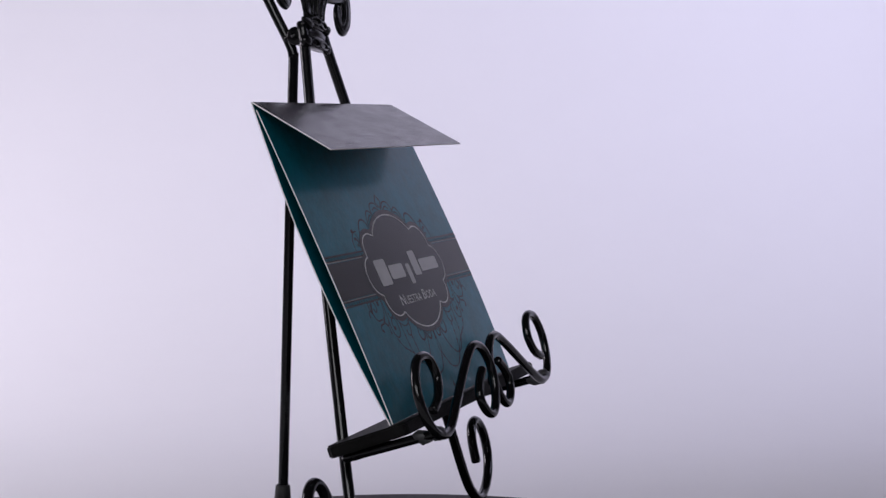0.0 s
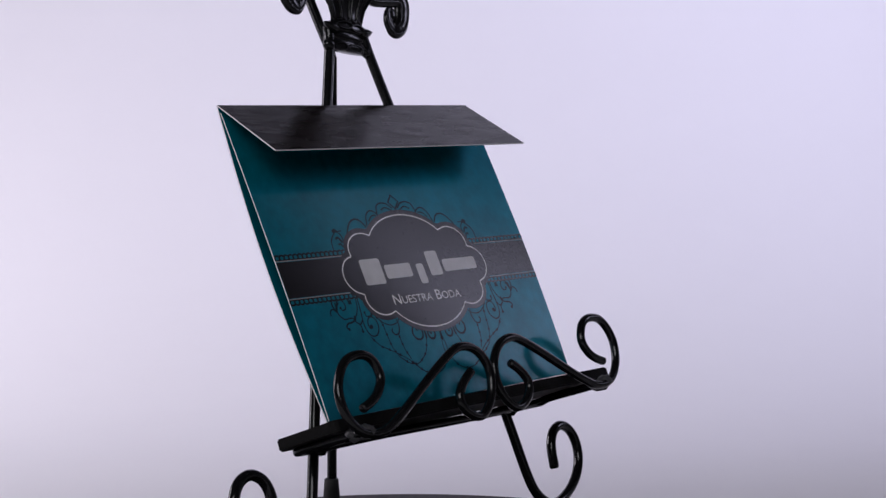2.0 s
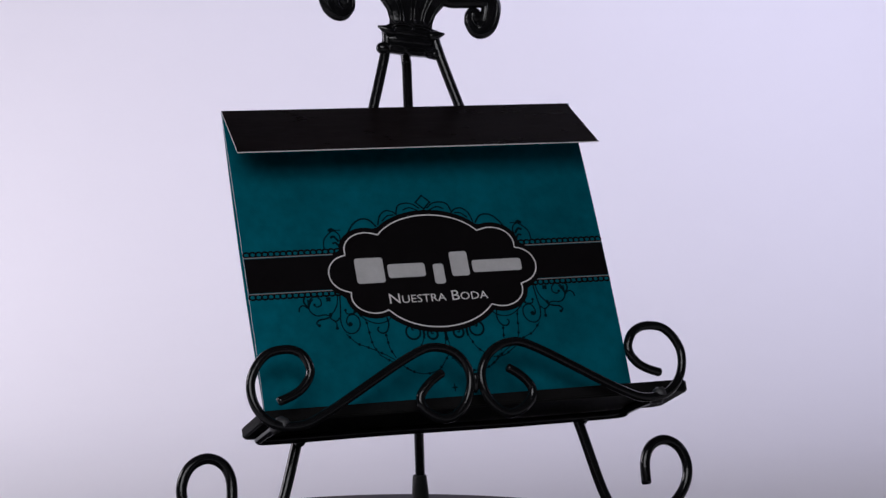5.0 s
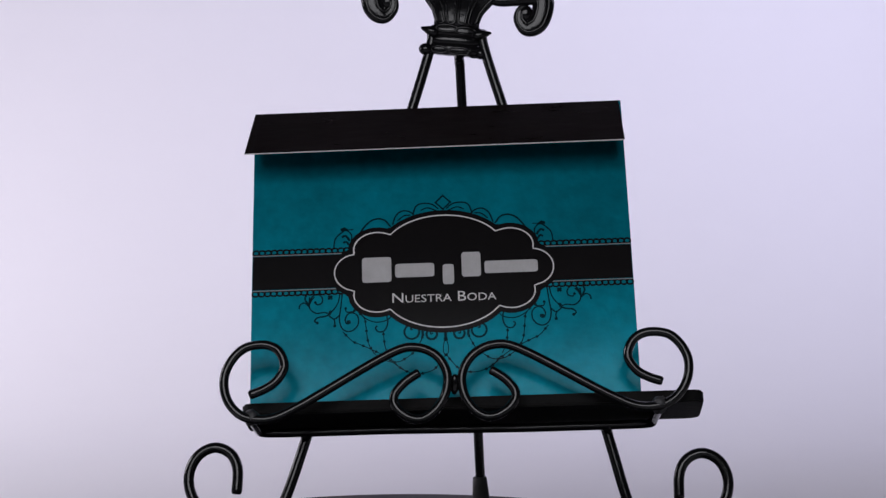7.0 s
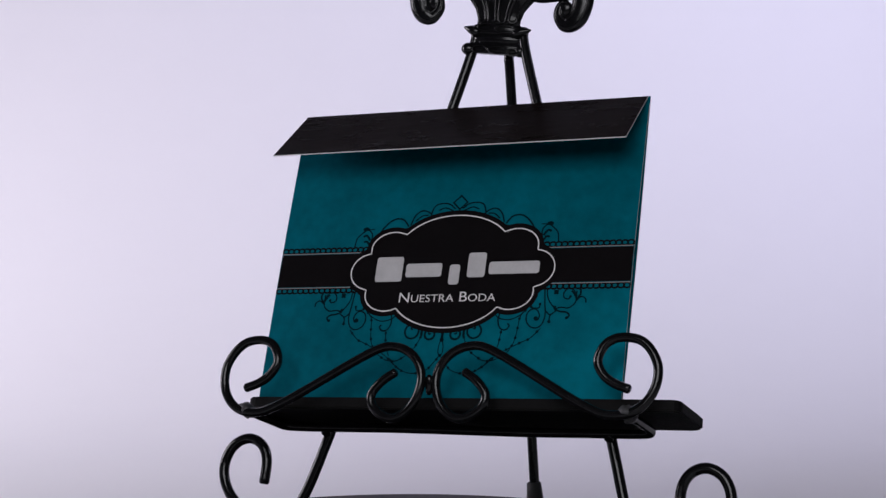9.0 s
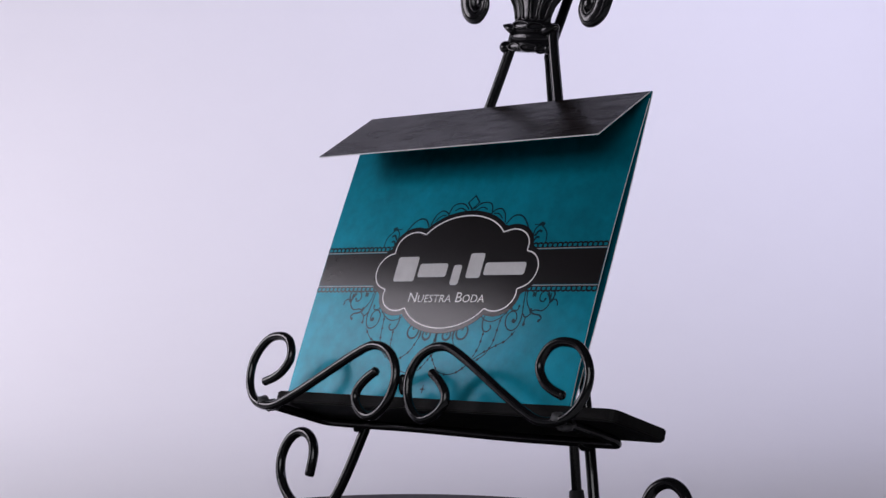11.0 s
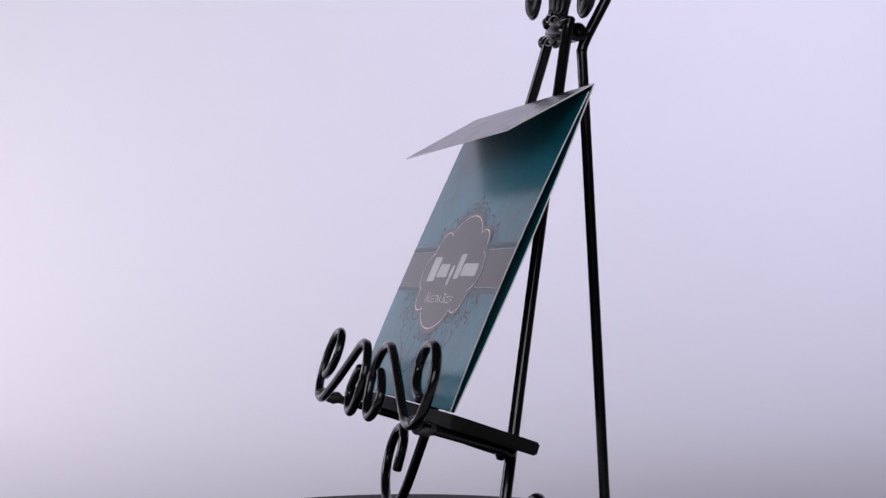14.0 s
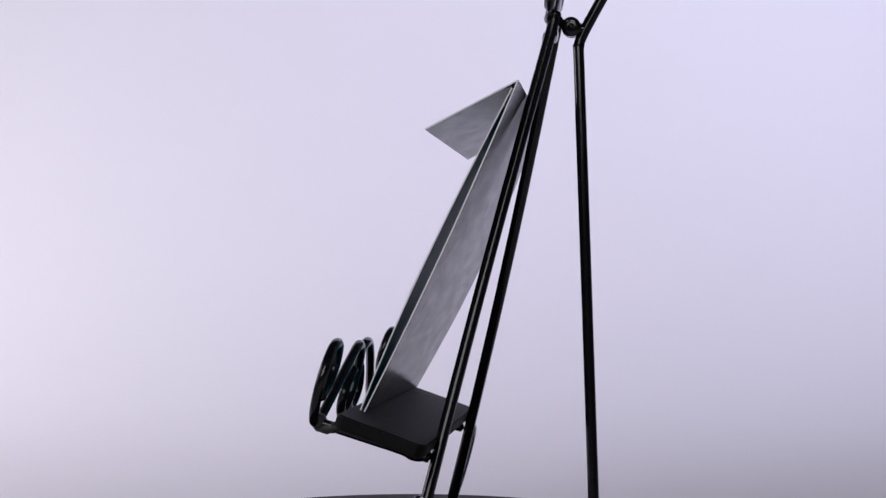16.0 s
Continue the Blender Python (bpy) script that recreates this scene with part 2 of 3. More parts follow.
def easel():
    e = new("tabletop_easel")
    e.location = (0, 0, TOP)
    tagged(e, "black wrought-iron tabletop easel with scrolled tray", "easel")
    mm = 0.001
    for side in (-1, 1):
        path = [(12.2 - 3.1 * 0.45, 211), (12.2, 201.3), (28.6, 148.6), (45.2, 95.3), (61.8, 42), (69.9, 16.0), (75.8, 6.8), (85.0, 2.6), (96.0, 5.6), (104.6, 11.6), (109.2, 18.8), (109.8, 26.4), (106.2, 33.2), (99.6, 36.1), (93.2, 33.7), (90.0, 27.6), (90.0, 18.4)]
        part("leg", rod([leg_point(side, (a + (0.7 * min(1.0, max(0.0, a - 68) / 10) if side > 0 else 0.0)) * mm, z * mm) for a, z in path], 0.0022, 9, 16, 6), IRON, e, "round black rod leg curling into a foot scroll")
        # scrollwork on the tray's front: outer curl, slanting run, inner curl
        s = [(80.2, 66.0), (74.8, 67.9), (70.3, 70.8), (67.2, 76.0), (69.2, 81.7), (73.2, 84.4), (78.2, 84.9), (83.6, 83.7), (87.8, 80.0), (90.6, 74.8), (90.9, 69.4), (89.4, 64.4),
             (86.4, 60.4), (82.2, 57.6), (76.6, 56.5), (70.2, 57.0), (62.6, 60.2), (54.2, 64.5), (35.4, 74.8), (25.9, 79.6), (20.6, 81.6), (16.6, 81.9), (11.8, 81.0), (6.9, 78.1),
             (3.6, 73.4), (2.7, 68.3), (4.0, 62.6), (7.0, 58.0), (11.2, 55.0), (15.4, 54.6), (20.2, 56.7), (23.4, 60.2), (23.7, 63.6), (21.8, 66.5), (18.6, 69.4), (14.3, 72.0)]
        part("scroll", rod([scroll_point(side, a * mm, b * mm) for a, b in s], 0.00182, 9, 14, 4), IRON, e, "black iron double scroll across the tray front")
        # weld where the tray frame meets the scroll
        x, y, z = scroll_point(side, 0.0795, 0.0573)
        part("weld", blob((x, y + 0.0012, z + 0.0002), (0.0032, 0.0030, 0.0028), 12, 0.35), WELD, e, "rough grey weld")
        x = MID + side * 0.0798
        part("weld", blob((x, -0.0222, 0.0551 + tilt(x)), (0.0026, 0.0042, 0.0024), 14, 0.45), WELD, e, "rough grey weld")
        part("weld", blob((MID + side * 0.0618, leg_y(0.0436) - 0.003, 0.0440 + tilt(MID + side * 0.0618)), (0.0022, 0.0022, 0.0024), 12, 0.35), IRON, e)
    x, y, z = scroll_point(1, 0.0, 0.0671)
    part("weld", blob((x, y, z), (0.0017, 0.0014, 0.0042), 10, 0.1), IRON, e)
    # tray: plate and the bent rod below it
    plate_m = pose(0.0207, -0.0024, 0.0516, 0, 0, 0) @ Euler((radians(-19.0), radians(-2.4), 0)).to_matrix().to_4x4()
    bm = bmesh.new()
    hx, hy, th, c = 0.0912, 0.0165, 0.0048, 0.004
    outline = [(-hx + c, -hy), (hx - c, -hy)]
    outline += [(hx - c + c * math.sin(a), -hy + c - c * math.cos(a)) for a in (0.4, 0.8, 1.2, 1.57)]
    outline += [(hx + 0.001, hy - 0.003), (hx - 0.0015, hy - 0.0006), (hx - 0.004, hy), (-hx + 0.004, hy), (-hx + 0.0015, hy - 0.0006), (-hx - 0.001, hy - 0.003)]
    outline += [(-hx + c - c * math.sin(a), -hy + c - c * math.cos(a)) for a in (1.57, 1.2, 0.8, 0.4)]
    f = bm.faces.new([bm.verts.new((a, b, 0)) for a, b in outline])
    up = bmesh.ops.extrude_face_region(bm, geom=[f])["geom"]
    bmesh.ops.translate(bm, vec=(0, 0, th), verts=[g for g in up if isinstance(g, bmesh.types.BMVert)])
    bmesh.ops.bevel(bm, geom=[ed for ed in bm.edges if abs(ed.verts[0].co.z - ed.verts[1].co.z) < 1e-6], offset=0.0006, segments=2, affect="EDGES")
    bm.transform(plate_m)
    part("tray_plate", bm, PLATE, e, "flat satin black tray plate", smooth=False)
    fr = []
    for side in (-1, 1):
        x = MID + side * 0.0800
        q = [(x, -0.0262, 0.0567), (x, -0.0150, 0.0533), (x, 0.0030, 0.0478), (x - side * 0.0004, 0.0066, 0.0466), (x - side * 0.0022, 0.0088, 0.0459), (x - side * 0.0060, 0.0094, 0.0457), (x - side * 0.0120, 0.0095, 0.0456), (x - side * 0.0300, 0.0095, 0.0456), (x - side * 0.0560, 0.0095, 0.0456)]
        fr += [(a, b + 0.010 * (a - MID), c_ + tilt(a) - (0.0007 if side > 0 and b > 0.006 else 0.0)) for a, b, c_ in (q if side < 0 else q[::-1])]
    part("tray_frame", rod(fr, 0.00185, 6, 12), IRON, e, "bent black rod under the tray")
    # rear strut, bent at the hinge, with its rubber foot
    strut = [(0.0126, 0.0789, 0.2325), (0.0127, 0.0705, 0.2165), (0.0129, 0.0641, 0.2044), (0.0131, 0.0622, 0.1985), (0.0138, 0.0625, 0.190), (0.0190, 0.0665, 0.100), (0.0243, 0.0707, 0.004)]
    part("rear_strut", rod(strut, 0.00215, 10, 14), IRON, e, "bent black rod strut at the back")
    part("rubber_foot", lathe([(0.0024, 0.0165), (0.0031, 0.0160), (0.0034, 0.012), (0.0042, 0.002), (0.0043, 0.0), (0.001, 0.0)][::-1], 20, matrix=Matrix.Translation((0.0245, 0.0709, 0)) @ pose(0, 0, 0, 2.3, -4.0)), RUBBER, e, "tapered black rubber foot")
    for x in (-0.0026, 0.0026):
        ring = lathe([(0.0012, -0.0022), (0.0034, -0.0022), (0.0038, -0.0018), (0.0038, 0.0018), (0.0034, 0.0022), (0.0012, 0.0022)], 24, matrix=pose(0.0122 + x, 0.0592, 0.2064, 0, 90, 0))
        part("hinge", ring, IRON, e, "small round black hinge knuckle")
    part("hinge_pin", rod([(0.0058, 0.0592, 0.2064), (0.0122, 0.0592, 0.2064), (0.0186, 0.0592, 0.2064)], 0.0011, 4, 10), IRON, e)
    part("hinge_lug", rod([(0.0124, 0.0600, 0.2058), (0.0126, 0.0625, 0.2056), (0.0128, 0.0648, 0.2056)], 0.0024, 4, 10), IRON, e)
    finial(e)
    return e


def finial(e):
    """Lower half of a cast fleur-de-lis, tied by a band; leans with the legs."""
    m = Matrix.Translation((0.0114, 0.0518, 0.2065)) @ Euler((radians(-7), radians(4.2), 0)).to_matrix().to_4x4()

    def put(name, bm, label=""):
        bm.transform(m)
        part(name, bm, CAST, e, label)

    flat = 0.23
    # band: bulging wraps on a waist, pointed ears
    for z, w, h in ((-0.0034, 0.0122, 0.0024), (0.0006, 0.0108, 0.0020), (0.0046, 0.0116, 0.0024)):
        put("band", lathe([(w * 0.8, z - h), (w * 0.94, z - h * 0.75), (w, z), (w * 0.94, z + h * 0.75), (w * 0.8, z + h)], 40, flat), "cast black band with raised wraps")
    for side in (-1, 1):
        bm = bmesh.new()
        tube(bm, [(side * 0.0085, -0.001, 0.0030), (side * 0.0120, -0.001, 0.0042), (side * 0.0150, -0.001, 0.0050)], [0.0024, 0.0019, 0.0005], 8)
        put("ear", bm, "pointed cast ear")
    put("knob", blob((-0.0122, -0.0006, -0.0042), (0.0032, 0.0024, 0.0027)))
    put("knob", blob((0.0112, -0.0004, -0.0042), (0.0022, 0.0020, 0.0026)))
    # raised ovals on the wraps
    for x, z, w in ((-0.0040, 0.0052, 0.0046), (0.0040, 0.0046, 0.0044), (-0.0064, -0.0042, 0.0034), (0.0024, -0.0044, 0.0048), (0.0084, -0.0050, 0.0024)):
        ring = []
        for k in range(24):
            a = 2 * math.pi * k / 24
            px, pz = x + w * math.cos(a), z + 0.0015 * math.sin(a)
            ring.append((px, -flat * 0.0118 * math.sqrt(max(0.05, 1 - (px / 0.0124) ** 2)) - 0.0002, pz))
        bm = bmesh.new()
        tube(bm, ring + ring[:1], 0.0005, 6)
        put("oval", bm, "raised oval ring")
    # flared, fluted body
    profile = [(0.0098, 0.0050), (0.0098, 0.0090), (0.0112, 0.0130), (0.0148, 0.0175), (0.0194, 0.0212), (0.0225, 0.0265), (0.0205, 0.0320), (0.0150, 0.0380), (0.0090, 0.0440), (0.0040, 0.0480)]
    put("body", lathe(profile, 40, flat), "cast black flared leaf body")

    def half_at(z):
        for (r0, z0), (r1, z1) in zip(profile, profile[1:]):
            if z0 <= z <= z1:
                return r0 + (r1 - r0) * (z - z0) / (z1 - z0)
        return profile[0][0]

    def on_body(a, z):
        h = half_at(z)
        return Vector((a * h, -flat * h * math.sqrt(max(0.02, 1 - a * a)) - 0.0001, z))

    for a in (-0.72, -0.25, 0.22, 0.68):
        rim = [on_body(a - 0.17, 0.0285 - 0.0195 * k / 9) for k in range(10)]
        rim += [on_body(a - 0.17 * math.cos(q), 0.0090 - 0.0016 * math.sin(q)) for q in (math.pi * k / 8 for k in range(1, 8))]
        rim += [on_body(a + 0.17, 0.0090 + 0.0195 * k / 9) for k in range(10)]
        bm = bmesh.new()
        tube(bm, rim, 0.00065, 8)
        put("flute", bm, "raised rim of a cast flute")
    # side petals curling down into scrolls
    for side in (-1, 1):
        low = 0.0050 if side > 0 else 0.0
        q = [(0.006, 0.016), (0.0125, 0.0235), (0.020, 0.0285 - low), (0.0275, 0.0312 - 1.3 * low), (0.0352, 0.0290 - 0.7 * low), (0.0386, 0.0218), (0.0372, 0.0135), (0.0325, 0.0105), (0.0290, 0.0138), (0.0292, 0.0180), (0.0318, 0.0190)]
        path = spline([(-0.0001 + side * (x - (0.0021 if side > 0 else 0.0010)), 0.0, z - 0.0021 + (0.0 if side > 0 else 0.0005)) for x, z in q], 7)
        n = len(path)
        r = [0.0034 + 0.0016 * math.sin(math.pi * min(1.0, i / (n * 0.75))) - 0.0020 * max(0.0, i / n - 0.65) / 0.35 for i in range(n)]
        bm = bmesh.new()
        tube(bm, path, r, 14)
        eye = path[-1]
        put("eye", blob((eye.x - side * 0.0004, -0.0004, eye.z - 0.0018), (0.0030, 0.0016, 0.0034)), "sunken middle of the scroll")
        thin = Matrix.Translation((0, -0.0005, 0)) @ Matrix.Diagonal((1, 0.5, 1, 1))
        bm.transform(thin)
        put("petal", bm, "cast petal curling into a scroll")
        # raised ridges along the petal's face
        for off in (-0.5, 0.5):
            bm = bmesh.new()
            line = []
            for i in range(4, n - 3):
                t = (path[i + 1] - path[i - 1]).normalized()
                line.append(path[i] + Vector((-t.z, 0, t.x)) * r[i] * off + Vector((0, -r[i] * 0.84, 0)))
            tube(bm, line, 0.00055, 8)
            bm.transform(thin)
            put("ridge", bm, "raised rib")


# ---- the folded card ----
WIDE, TALL = 0.1553, 0.1301
CARD = Matrix.Translation((0.00965, -0.0109, 0.0596)) @ Euler((0, radians(-2.6), 0)).to_matrix().to_4x4() @ Euler((radians(-24.3), 0, 0)).to_matrix().to_4x4()
SHEET = 0.0005
BADGE = (0.0009, 0.0545)          # middle of the printed plaque
SKEW = 0.005


def front_y(u, v):
    """The front panel bulges forward, less so at its left edge."""
    s = max(0.0, min(1.0, v / TALL))
    k = 0.72 + 0.22 * u / (WIDE / 2)
    return -(0.0009 * (1 - s) + 0.0019 * math.sin(math.pi * s ** 0.85)) * k - 0.0002


def back_y(u, v):
    s = max(0.0, min(1.0, v / TALL))
    return (0.0023 - 0.0011 * u / (WIDE / 2)) * math.sin(math.pi * s) + 0.0004


def panel(bottom, top, shape):
    """A thin bowed sheet: front face, back face and white cut edges."""
    bm = bmesh.new()
    nu, nv = 16, 26
    grid = []
    for j in range(nv + 1):
        v = bottom + (top - bottom) * j / nv
        row = []
        for i in range(nu + 1):
            u = -WIDE / 2 + WIDE * i / nu
            y = shape(u, v)
            row.append((bm.verts.new((u, y - SHEET / 2, v)), bm.verts.new((u, y + SHEET / 2, v))))
        grid.append(row)
    for j in range(nv):
        for i in range(nu):
            a, b, c, d = grid[j][i], grid[j][i + 1], grid[j + 1][i + 1], grid[j + 1][i]
            bm.faces.new((a[0], b[0], c[0], d[0])).material_index = 0
            bm.faces.new((a[1], d[1], c[1], b[1])).material_index = 1
    rim = [grid[0][i] for i in range(nu + 1)] + [grid[j][nu] for j in range(1, nv + 1)] + [grid[nv][i] for i in range(nu - 1, -1, -1)] + [grid[j][0] for j in range(nv - 1, 0, -1)]
    for i, (a, b) in enumerate(zip(rim, rim[1:] + rim[:1])):
        bm.faces.new((a[0], a[1], b[1], b[0])).material_index = 0 if i < nu else 2
    return bm


def on_front(bm, lift, step=0.004):
    """Lay a flat (u, v, 0) print on the front panel; it is printed a little askew."""
    for w in bm.verts:
        w.co.y -= SKEW * (w.co.x - BADGE[0])
    v = step
    while v < TALL:
        bmesh.ops.bisect_plane(bm, geom=bm.verts[:] + bm.edges[:] + bm.faces[:], plane_co=(0, v, 0), plane_no=(0, 1, 0))
        v += step
    for w in bm.verts:
        u, h = w.co.x, w.co.y
        w.co = (u, front_y(u, h) - SHEET / 2 - lift, h)
    return bm


def shape2d(polygons):
    bm = bmesh.new()
    for poly in polygons:
        bm.faces.new([bm.verts.new((a, b, 0)) for a, b in poly])
    bmesh.ops.triangulate(bm, faces=bm.faces[:])
    return bm


def ribbon(bm, path, width, closed=False):
    p = [Vector((a[0], a[1], 0)) for a in path]
    n = len(p)
    pairs = []
    for i in range(n):
        t = (p[(i + 1) % n] - p[i - 1]) if closed else (p[min(i + 1, n - 1)] - p[max(i - 1, 0)])
        t = t.normalized() if t.length > 1e-9 else Vector((1, 0, 0))
        w = width * 0.5 if not callable(width) else width(i / (n - 1)) * 0.5
        s = Vector((-t.y, t.x, 0)) * w
        pairs.append((bm.verts.new(p[i] + s), bm.verts.new(p[i] - s)))
    for i in range(n if closed else n - 1):
        a, b = pairs[i], pairs[(i + 1) % n]
        bm.faces.new((a[0], a[1], b[1], b[0]))


def disc(bm, u, v, r, seg=10):
    bm.faces.new([bm.verts.new((u + r * math.cos(2 * math.pi * k / seg), v + r * math.sin(2 * math.pi * k / seg), 0)) for k in range(seg)])




def badge_radius(a, grow):
    """Reach of the plaque from its middle at the angle a: the outermost of its eight lobes."""
    c, d = math.cos(a), math.sin(a)
    best = 0.0
    for cx, cy, rx, ry in ((0, 8.3, 25.0, 16.2), (0, -8.6, 25.0, 16.2), (-27.2, 10.1, 9.6, 7.6), (27.2, 10.1, 9.6, 7.6), (-27.2, -9.8, 9.6, 7.6), (27.2, -9.8, 9.6, 7.6), (-35.8, 0.2, 8.9, 8.0), (35.8, 0.2, 8.9, 8.0)):
        p, q = rx + grow, ry + grow
        k2 = (c / p) ** 2 + (d / q) ** 2
        k1 = cx * c / p ** 2 + cy * d / q ** 2
        k0 = (cx / p) ** 2 + (cy / q) ** 2 - 1
        root = k1 * k1 - k2 * k0
        if root > 0:
            best = max(best, (k1 + math.sqrt(root)) / k2)
    return best * 0.001


def badge_outline(grow=0.0, n=288):
    out = []
    for k in range(n):
        a = 2 * math.pi * k / n
        r = badge_radius(a, grow)
        out.append((BADGE[0] + r * math.cos(a), BADGE[1] + r * math.sin(a)))
    return out


def plaque_shape(grow):
    """The plaque's area as rings of quads round its middle."""
    bm = bmesh.new()
    rim = badge_outline(grow, 144)
    rings = [[bm.verts.new((BADGE[0] + (u - BADGE[0]) * s, BADGE[1] + (v - BADGE[1]) * s, 0)) for u, v in rim] for s in (0.1, 0.25, 0.4, 0.55, 0.7, 0.85, 1.0)]
    for a, b in zip(rings, rings[1:]):
        for k in range(144):
            bm.faces.new((a[k], b[k], b[(k + 1) % 144], a[(k + 1) % 144]))
    bm.faces.new(rings[0])
    for w in bm.verts:
        v = w.co.y - SKEW * (w.co.x - BADGE[0])
        w.co = (w.co.x, front_y(w.co.x, v) - SHEET / 2 - 0.00010, v)
    return bm


def spiral(cx, cy, r0, r1, a0, a1, n=26):
    return [(cx + (r0 + (r1 - r0) * k / n) * math.cos(radians(a0 + (a1 - a0) * k / n)), cy + (r0 + (r1 - r0) * k / n) * math.sin(radians(a0 + (a1 - a0) * k / n))) for k in range(n + 1)]


def flourish(bm, side):
    """Scrolls, swags and drops round the plaque, in millimetres from its middle."""
    def line(points, w, smooth=True):
        pts = spline([(a, b, 0) for a, b in points], 6) if smooth else [Vector((a, b, 0)) for a, b in points]
        ribbon(bm, [(BADGE[0] + side * q.x * 0.000988, q.y * 0.001) for q in pts], w * 0.001)

    def dot(u, v, r):
        disc(bm, BADGE[0] + side * u * 0.000988, v * 0.001, r * 0.001, 8)

    # arches along the plaque's top
    line([(35.6, 70.2), (33.1, 74.4), (30.3, 77.3), (27.3, 78.4), (24.2, 77.6), (21.8, 74.6)], 0.75)
    line([(21.0, 75.2), (19.5, 79.4), (16.7, 81.6), (13.6, 81.0), (11.5, 79.0)], 0.65)
    line([(18.9, 77.1), (16.2, 79.3), (13.4, 79.6)], 0.60)
    line([(12.4, 79.6), (11.0, 83.5), (8.0, 84.7), (4.4, 84.2), (1.6, 82.0)], 0.65)
    line([(9.1, 81.6), (6.1, 82.6), (2.5, 81.2)], 0.60)
    # leafy sprig where the band meets the plaque
    line([(45.6, 65.4), (45.0, 69.7), (42.9, 72.2), (40.6, 73.9)], 0.60)
    line([(40.2, 73.8), (38.4, 72.0), (38.1, 69.5), (39.2, 65.4)], 0.60)
    line([(42.2, 70.6), (40.6, 71.1), (38.8, 68.9)], 1.00), line([(41.6, 68.1), (40.2, 68.4), (38.9, 66.6)], 0.90)
    line([(40.8, 73.8), (37.3, 73.9)], 0.45, False)
    dot(42.0, 74.0, 0.80), dot(41.2, 74.2, 0.90), dot(40.4, 73.9, 0.70)
    # long S and its spiral
    line([(42.0, 46.2), (42.7, 39.6), (43.3, 34.7), (42.4, 31.0), (40.3, 29.3), (37.7, 29.7), (35.7, 32.0), (35.6, 35.2), (37.3, 37.0), (39.6, 36.8), (40.9, 34.6), (40.4, 32.7), (39.2, 32.6)], 0.60)
    line([(40.8, 39.4), (40.2, 37.6), (37.1, 37.7)], 0.55)
    dot(39.5, 33.2, 0.95), dot(40.7, 39.2, 0.60), dot(37.0, 38.2, 0.65)
    # side flourish: stem, curl and leaves
    line([(43.0, 46.2), (43.7, 42.1), (45.5, 39.0), (47.5, 37.3)], 0.55)
    line([(46.8, 36.8), (49.4, 37.7), (52.9, 37.5), (55.4, 39.6), (55.5, 42.5), (54.2, 45.0), (52.1, 45.6), (50.4, 44.1), (50.5, 41.9), (52.4, 41.2), (53.3, 42.4)], 0.60)
    line([(46.9, 36.9), (49.4, 36.0), (52.1, 35.6), (53.4, 34.3), (52.5, 33.2)], 0.75)
    line([(55.9, 40.6), (57.8, 42.1), (59.5, 41.2), (59.9, 39.5)], 0.60)
    line([(55.9, 41.0), (57.4, 43.6), (56.8, 45.8)], 0.80), line([(55.9, 41.0), (54.7, 43.3), (53.5, 44.6)], 0.70), line([(55.8, 41.2), (55.6, 44.6)], 0.60, False)
    line([(47.6, 36.2), (45.4, 34.3), (45.2, 32.0)], 0.60), line([(43.4, 36.2), (45.0, 34.8), (46.4, 35.2)], 0.60)
    for q, r in (((46.6, 44.6), 0.55), ((47.6, 44.6), 0.55), ((47.1, 44.2), 0.70), ((46.6, 43.7), 0.55), ((47.6, 43.7), 0.55), ((47.0, 37.8), 0.75), ((52.4, 33.3), 0.70), ((45.2, 31.8), 0.70), ((53.2, 42.2), 0.60)):
        dot(q[0], q[1], r)
    # swag and hook under the shoulder
    line([(36.2, 38.8), (33.0, 34.9), (28.3, 32.8), (23.7, 33.6), (21.6, 35.6)], 0.50)
    line([(24.0, 36.2), (23.5, 32.3), (24.8, 29.2), (27.1, 28.6), (28.5, 30.1), (27.8, 31.3)], 0.65)
    # loops below the plaque
    line(spiral(13.7, 28.2, 3.1, 3.0, 130, -240), 0.85, False)
    line(spiral(13.5, 29.6, 0.9, 0.3, 200, -120, 14), 0.9, False)
    line(spiral(5.6, 26.9, 2.2, 2.1, 130, -240), 0.95, False)
    line(spiral(5.6, 27.4, 0.8, 0.2, 120, -200, 10), 0.6, False)
    line([(9.4, 29.4), (9.2, 26.2)], 1.1, False), line([(0.0, 30.2), (0.0, 24.4)], 1.2, False)
    line([(0.3, 24.8), (1.0, 21.5), (0.9, 19.0), (0.0, 17.6)], 0.40)
    dot(0.0, 24.6, 0.95), dot(0.0, 18.0, 0.70)
    # small star at the bottom
    line([(0.0, 5.6), (0.0, 2.4)], 0.5, False), line([(0.0, 4.0), (1.2, 4.0)], 0.5, False), dot(0.0, 4.0, 0.65)
    # beaded chains
    for pts in ([(41.9, 29.1), (38.1, 25.1), (35.0, 23.6), (30.3, 21.3), (24.5, 18.0), (19.8, 14.0), (17.1, 12.3)],
                [(35.7, 37.6), (33.0, 34.4), (32.4, 30.7), (31.9, 26.3), (31.1, 23.0), (29.1, 19.5)],
                [(25.4, 28.5), (25.1, 25.6), (24.6, 22.0), (22.7, 17.9)],
                [(9.1, 26.6), (10.4, 23.7), (12.6, 20.0), (15.8, 17.5), (19.4, 15.7), (24.0, 16.2), (29.4, 19.6)],
                [(22.2, 16.9), (18.0, 12.6), (11.8, 10.5), (5.7, 11.7), (2.1, 15.4), (0.2, 18.0)]):
        line(pts, 0.40)
        for i, q in enumerate(spline([(a, b, 0) for a, b in pts], 3)):
            if i % 3 == 1:
                dot(q.x, q.y, 0.62)


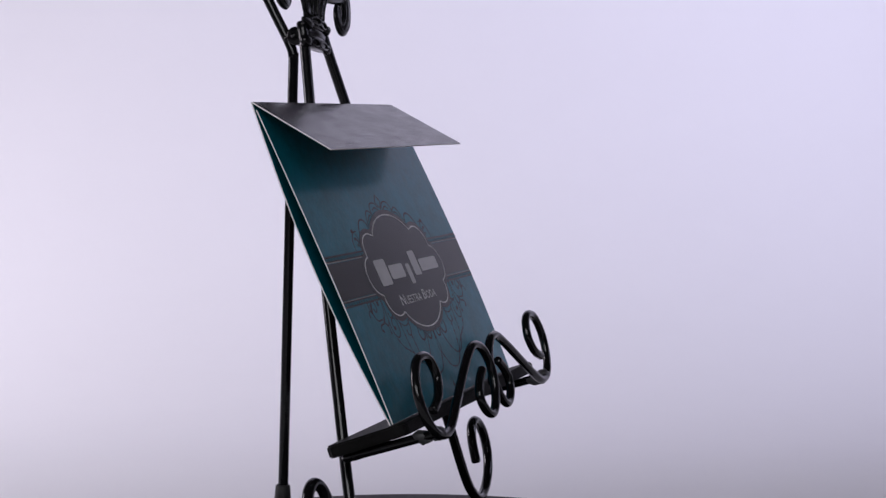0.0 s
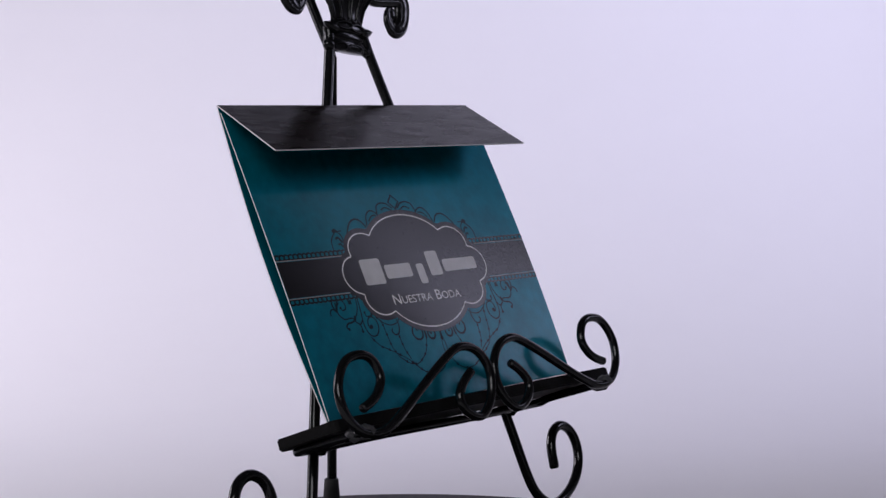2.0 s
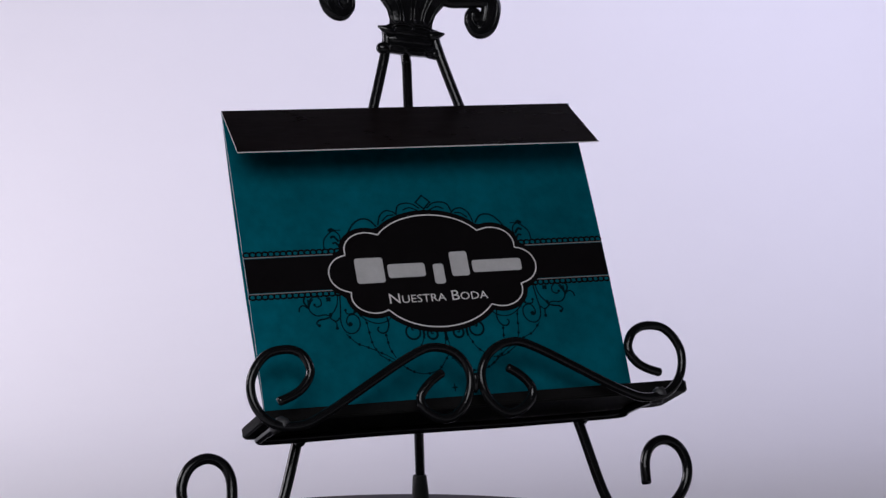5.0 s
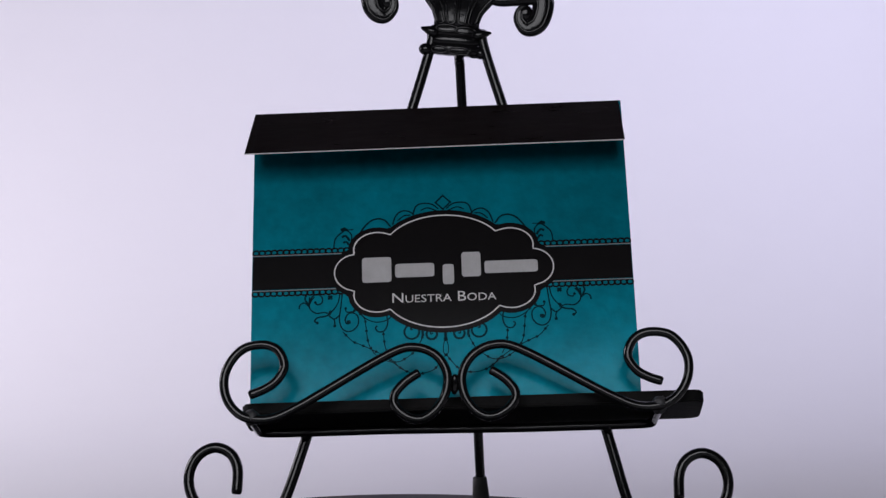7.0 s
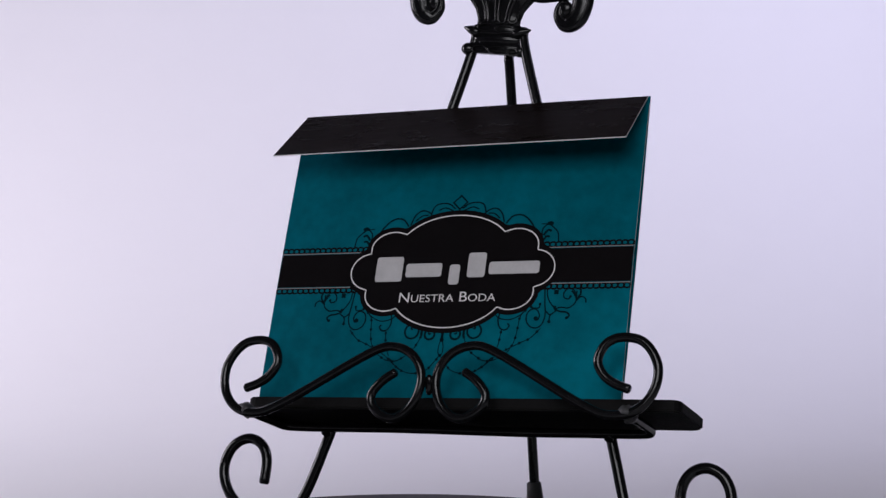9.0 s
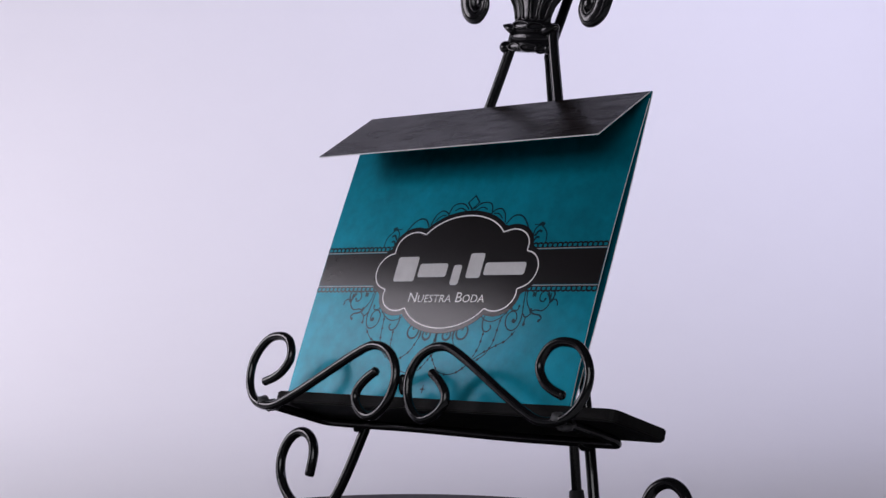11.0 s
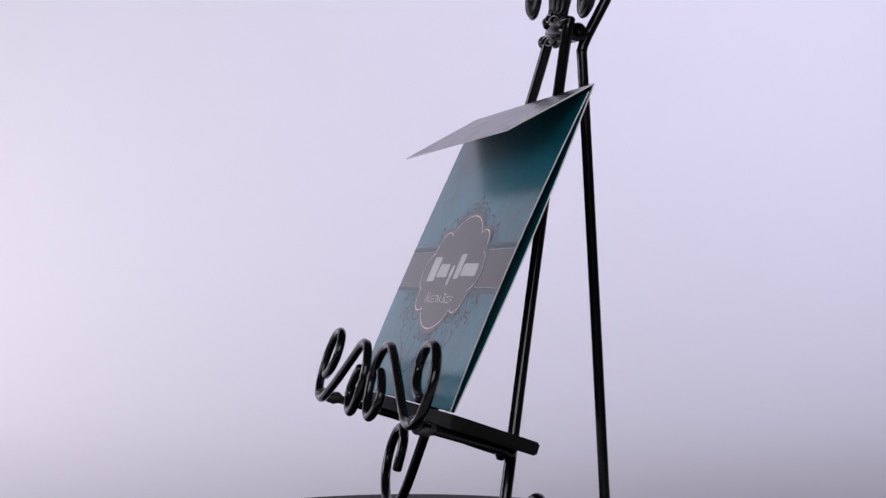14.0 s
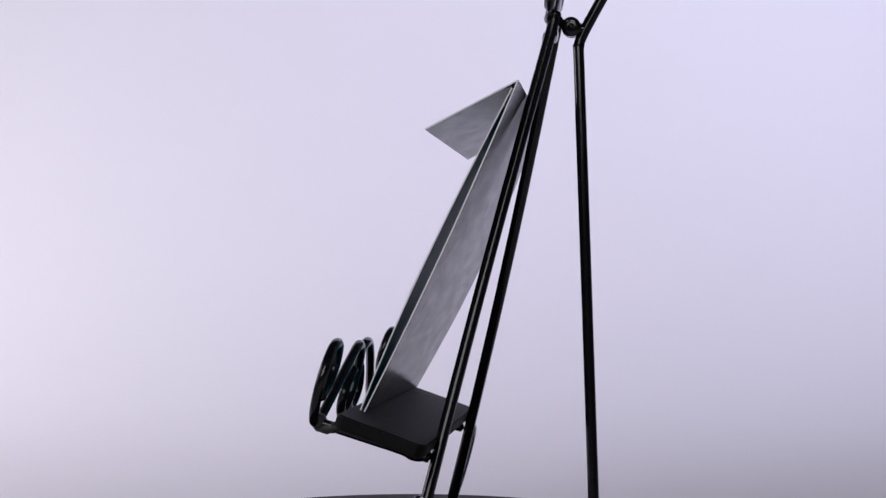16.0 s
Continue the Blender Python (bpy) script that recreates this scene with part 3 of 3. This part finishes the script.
def lettering(text, size, u, v, width):
    """Printed words as a flat mesh, fitted to a width."""
    curve = bpy.data.curves.new("lettering", "FONT")
    curve.body, curve.size, curve.resolution_u, curve.offset = text, size, 3, -0.00001
    curve.small_caps_scale = 0.76
    for i, ch in enumerate(text):
        if ch not in "NB ":
            curve.body_format[i].use_small_caps = True
    ob = new("lettering", curve)
    me = bpy.data.meshes.new_from_object(ob.evaluated_get(bpy.context.evaluated_depsgraph_get()))
    bpy.data.objects.remove(ob)
    bm = bmesh.new()
    bm.from_mesh(me)
    xs = [w.co.x for w in bm.verts]
    k = width / (max(xs) - min(xs))
    for w in bm.verts:
        w.co = (u + (w.co.x - min(xs)) * k, v + w.co.y, 0)
    return bm


def card():
    c = new("folded_card")
    c.matrix_world = Matrix.Translation((0, 0, TOP)) @ CARD
    tagged(c, "folded teal and black printed wedding invitation standing on the easel tray", "invitation card")
    front = part("front_panel", panel(0.0002, TALL - 0.0035, front_y), [TEAL, TEAL, PAPER], c, "teal printed card panel with white cut edges", smooth=False)
    part("back_panel", panel(0.0002, TALL, back_y), [TEAL, BACKSIDE, PAPER], c, "card back panel, dark outside and teal inside", smooth=False)
    bm = bmesh.new()
    tube(bm, [(-WIDE / 2, 0, 0.0004), (0, 0, 0.0004), (WIDE / 2, 0, 0.0004)], 0.0008, 8, cap=0.0)
    part("bottom_fold", bm, TEAL, c)
    # flap, folded forward over the front
    bm = slab(WIDE, 0.0362, SHEET, 0, matrix=Matrix.Translation((0, -0.0181, 0)))
    for f in bm.faces:
        n = f.normal
        f.material_index = 0 if n.z > 0.9 else 1 if n.z < -0.9 else 2
    for w in bm.verts:
        if w.co.x > 0 and w.co.y < -0.02:
            w.co += Vector((0, -0.0010, 0.0006))
        # cut a little askew: it leans to the left of the panels
        w.co.x -= 0.0012 if w.co.y < -0.02 else 0.0010 if w.co.x > 0 else 0.0
    bm.transform(Matrix.Translation((0, 0.0002, TALL - 0.0002)) @ Euler((radians(53.2), 0, 0)).to_matrix().to_4x4())
    part("flap", bm, [BACKSIDE, BACKSIDE, PAPER], c, "black printed flap folded forward", smooth=False)
    # print on the front panel
    h = WIDE / 2 - 0.0002
    part("band", on_front(shape2d([[(-h, 0.0483), (h, 0.0483), (h, 0.0630), (-h, 0.0630)]]), 0.00005), INK, front, "black printed band", smooth=False)
    for v, s in ((0.0479, -1), (0.0634, 1)):
        bm = bmesh.new()
        ribbon(bm, [(-h, v), (h, v)], 0.0004)
        part("band_line", on_front(bm, 0.00008), SILVER_SOFT, front, "thin silver printed line", smooth=False)
        bm = bmesh.new()
        for k in range(62):
            u = -h + 0.0013 + k * (2 * h - 0.0026) / 61
            ring = [(u + 0.00135 * math.cos(a), v + s * 0.0013 + 0.0011 * math.sin(a)) for a in (2 * math.pi * i / 10 for i in range(10))]
            ribbon(bm, ring, 0.00078, True)
        part("lace", on_front(bm, 0.00006), INK, front, "black printed lace edging", smooth=False)
    for side in (-1, 1):
        bm = bmesh.new()
        flourish(bm, side)
        part("filigree", on_front(bm, 0.00005, 0.006), INK_SOFT, front, "fine dark printed scrolls and beaded swags", smooth=False)
    bm = bmesh.new()
    d = 0.0031
    ribbon(bm, [(BADGE[0] + 0.0003 + a * d, 0.0849 + b * d) for a, b in ((1, 0), (0, 1), (-1, 0), (0, -1))], 0.0010, True)
    part("diamond", on_front(bm, 0.00005), INK_SOFT, front, "small printed diamond", smooth=False)
    part("plaque", plaque_shape(2.3), INK, front, "black printed ornate plaque", smooth=False)
    bm = bmesh.new()
    ribbon(bm, badge_outline(0.0), 0.00054, True)
    part("plaque_line", on_front(bm, 0.00014), SILVER, front, "silver printed plaque outline", smooth=False)
    for u0, u1, v0, v1 in ((-0.0325, -0.0205, 0.0500, 0.0610), (-0.0190, -0.0030, 0.0518, 0.0578), (0.0004, 0.0050, 0.0482, 0.0570), (0.0082, 0.0160, 0.0512, 0.0620), (0.0175, 0.0392, 0.0524, 0.0578)):
        r = 0.0012
        poly = []
        for cx, cy, a0 in ((u1 - r, v1 - r, 0), (u0 + r, v1 - r, 90), (u0 + r, v0 + r, 180), (u1 - r, v0 + r, 270)):
            poly += [(cx + r * math.cos(radians(a0 + 18 * k)), cy + r * math.sin(radians(a0 + 18 * k))) for k in range(6)]
        part("printed_bar", on_front(shape2d([poly]), 0.00014), BAR, front, "silver printed bar", smooth=False)
    part("lettering", on_front(lettering("Nuestra Boda", 0.0062, -0.0203, 0.0408, 0.0422), 0.00014), SILVER, front, "silver printed words Nuestra Boda", smooth=False)
    return c


studio()
TABLE_THING = turntable()
EASEL_THING = easel()
CARD_THING = card()


# ---- what moves: all three go round with the turntable ----
def motions():
    times = [0.5 * k for k in range(33)]
    spin = [(t, pose(0, 0, TOP, 0, 0, turn(t))) for t in times]
    walk(TABLE_THING, spin)
    walk(EASEL_THING, spin)
    walk(CARD_THING, [(t, m @ CARD) for t, m in spin])


motions()
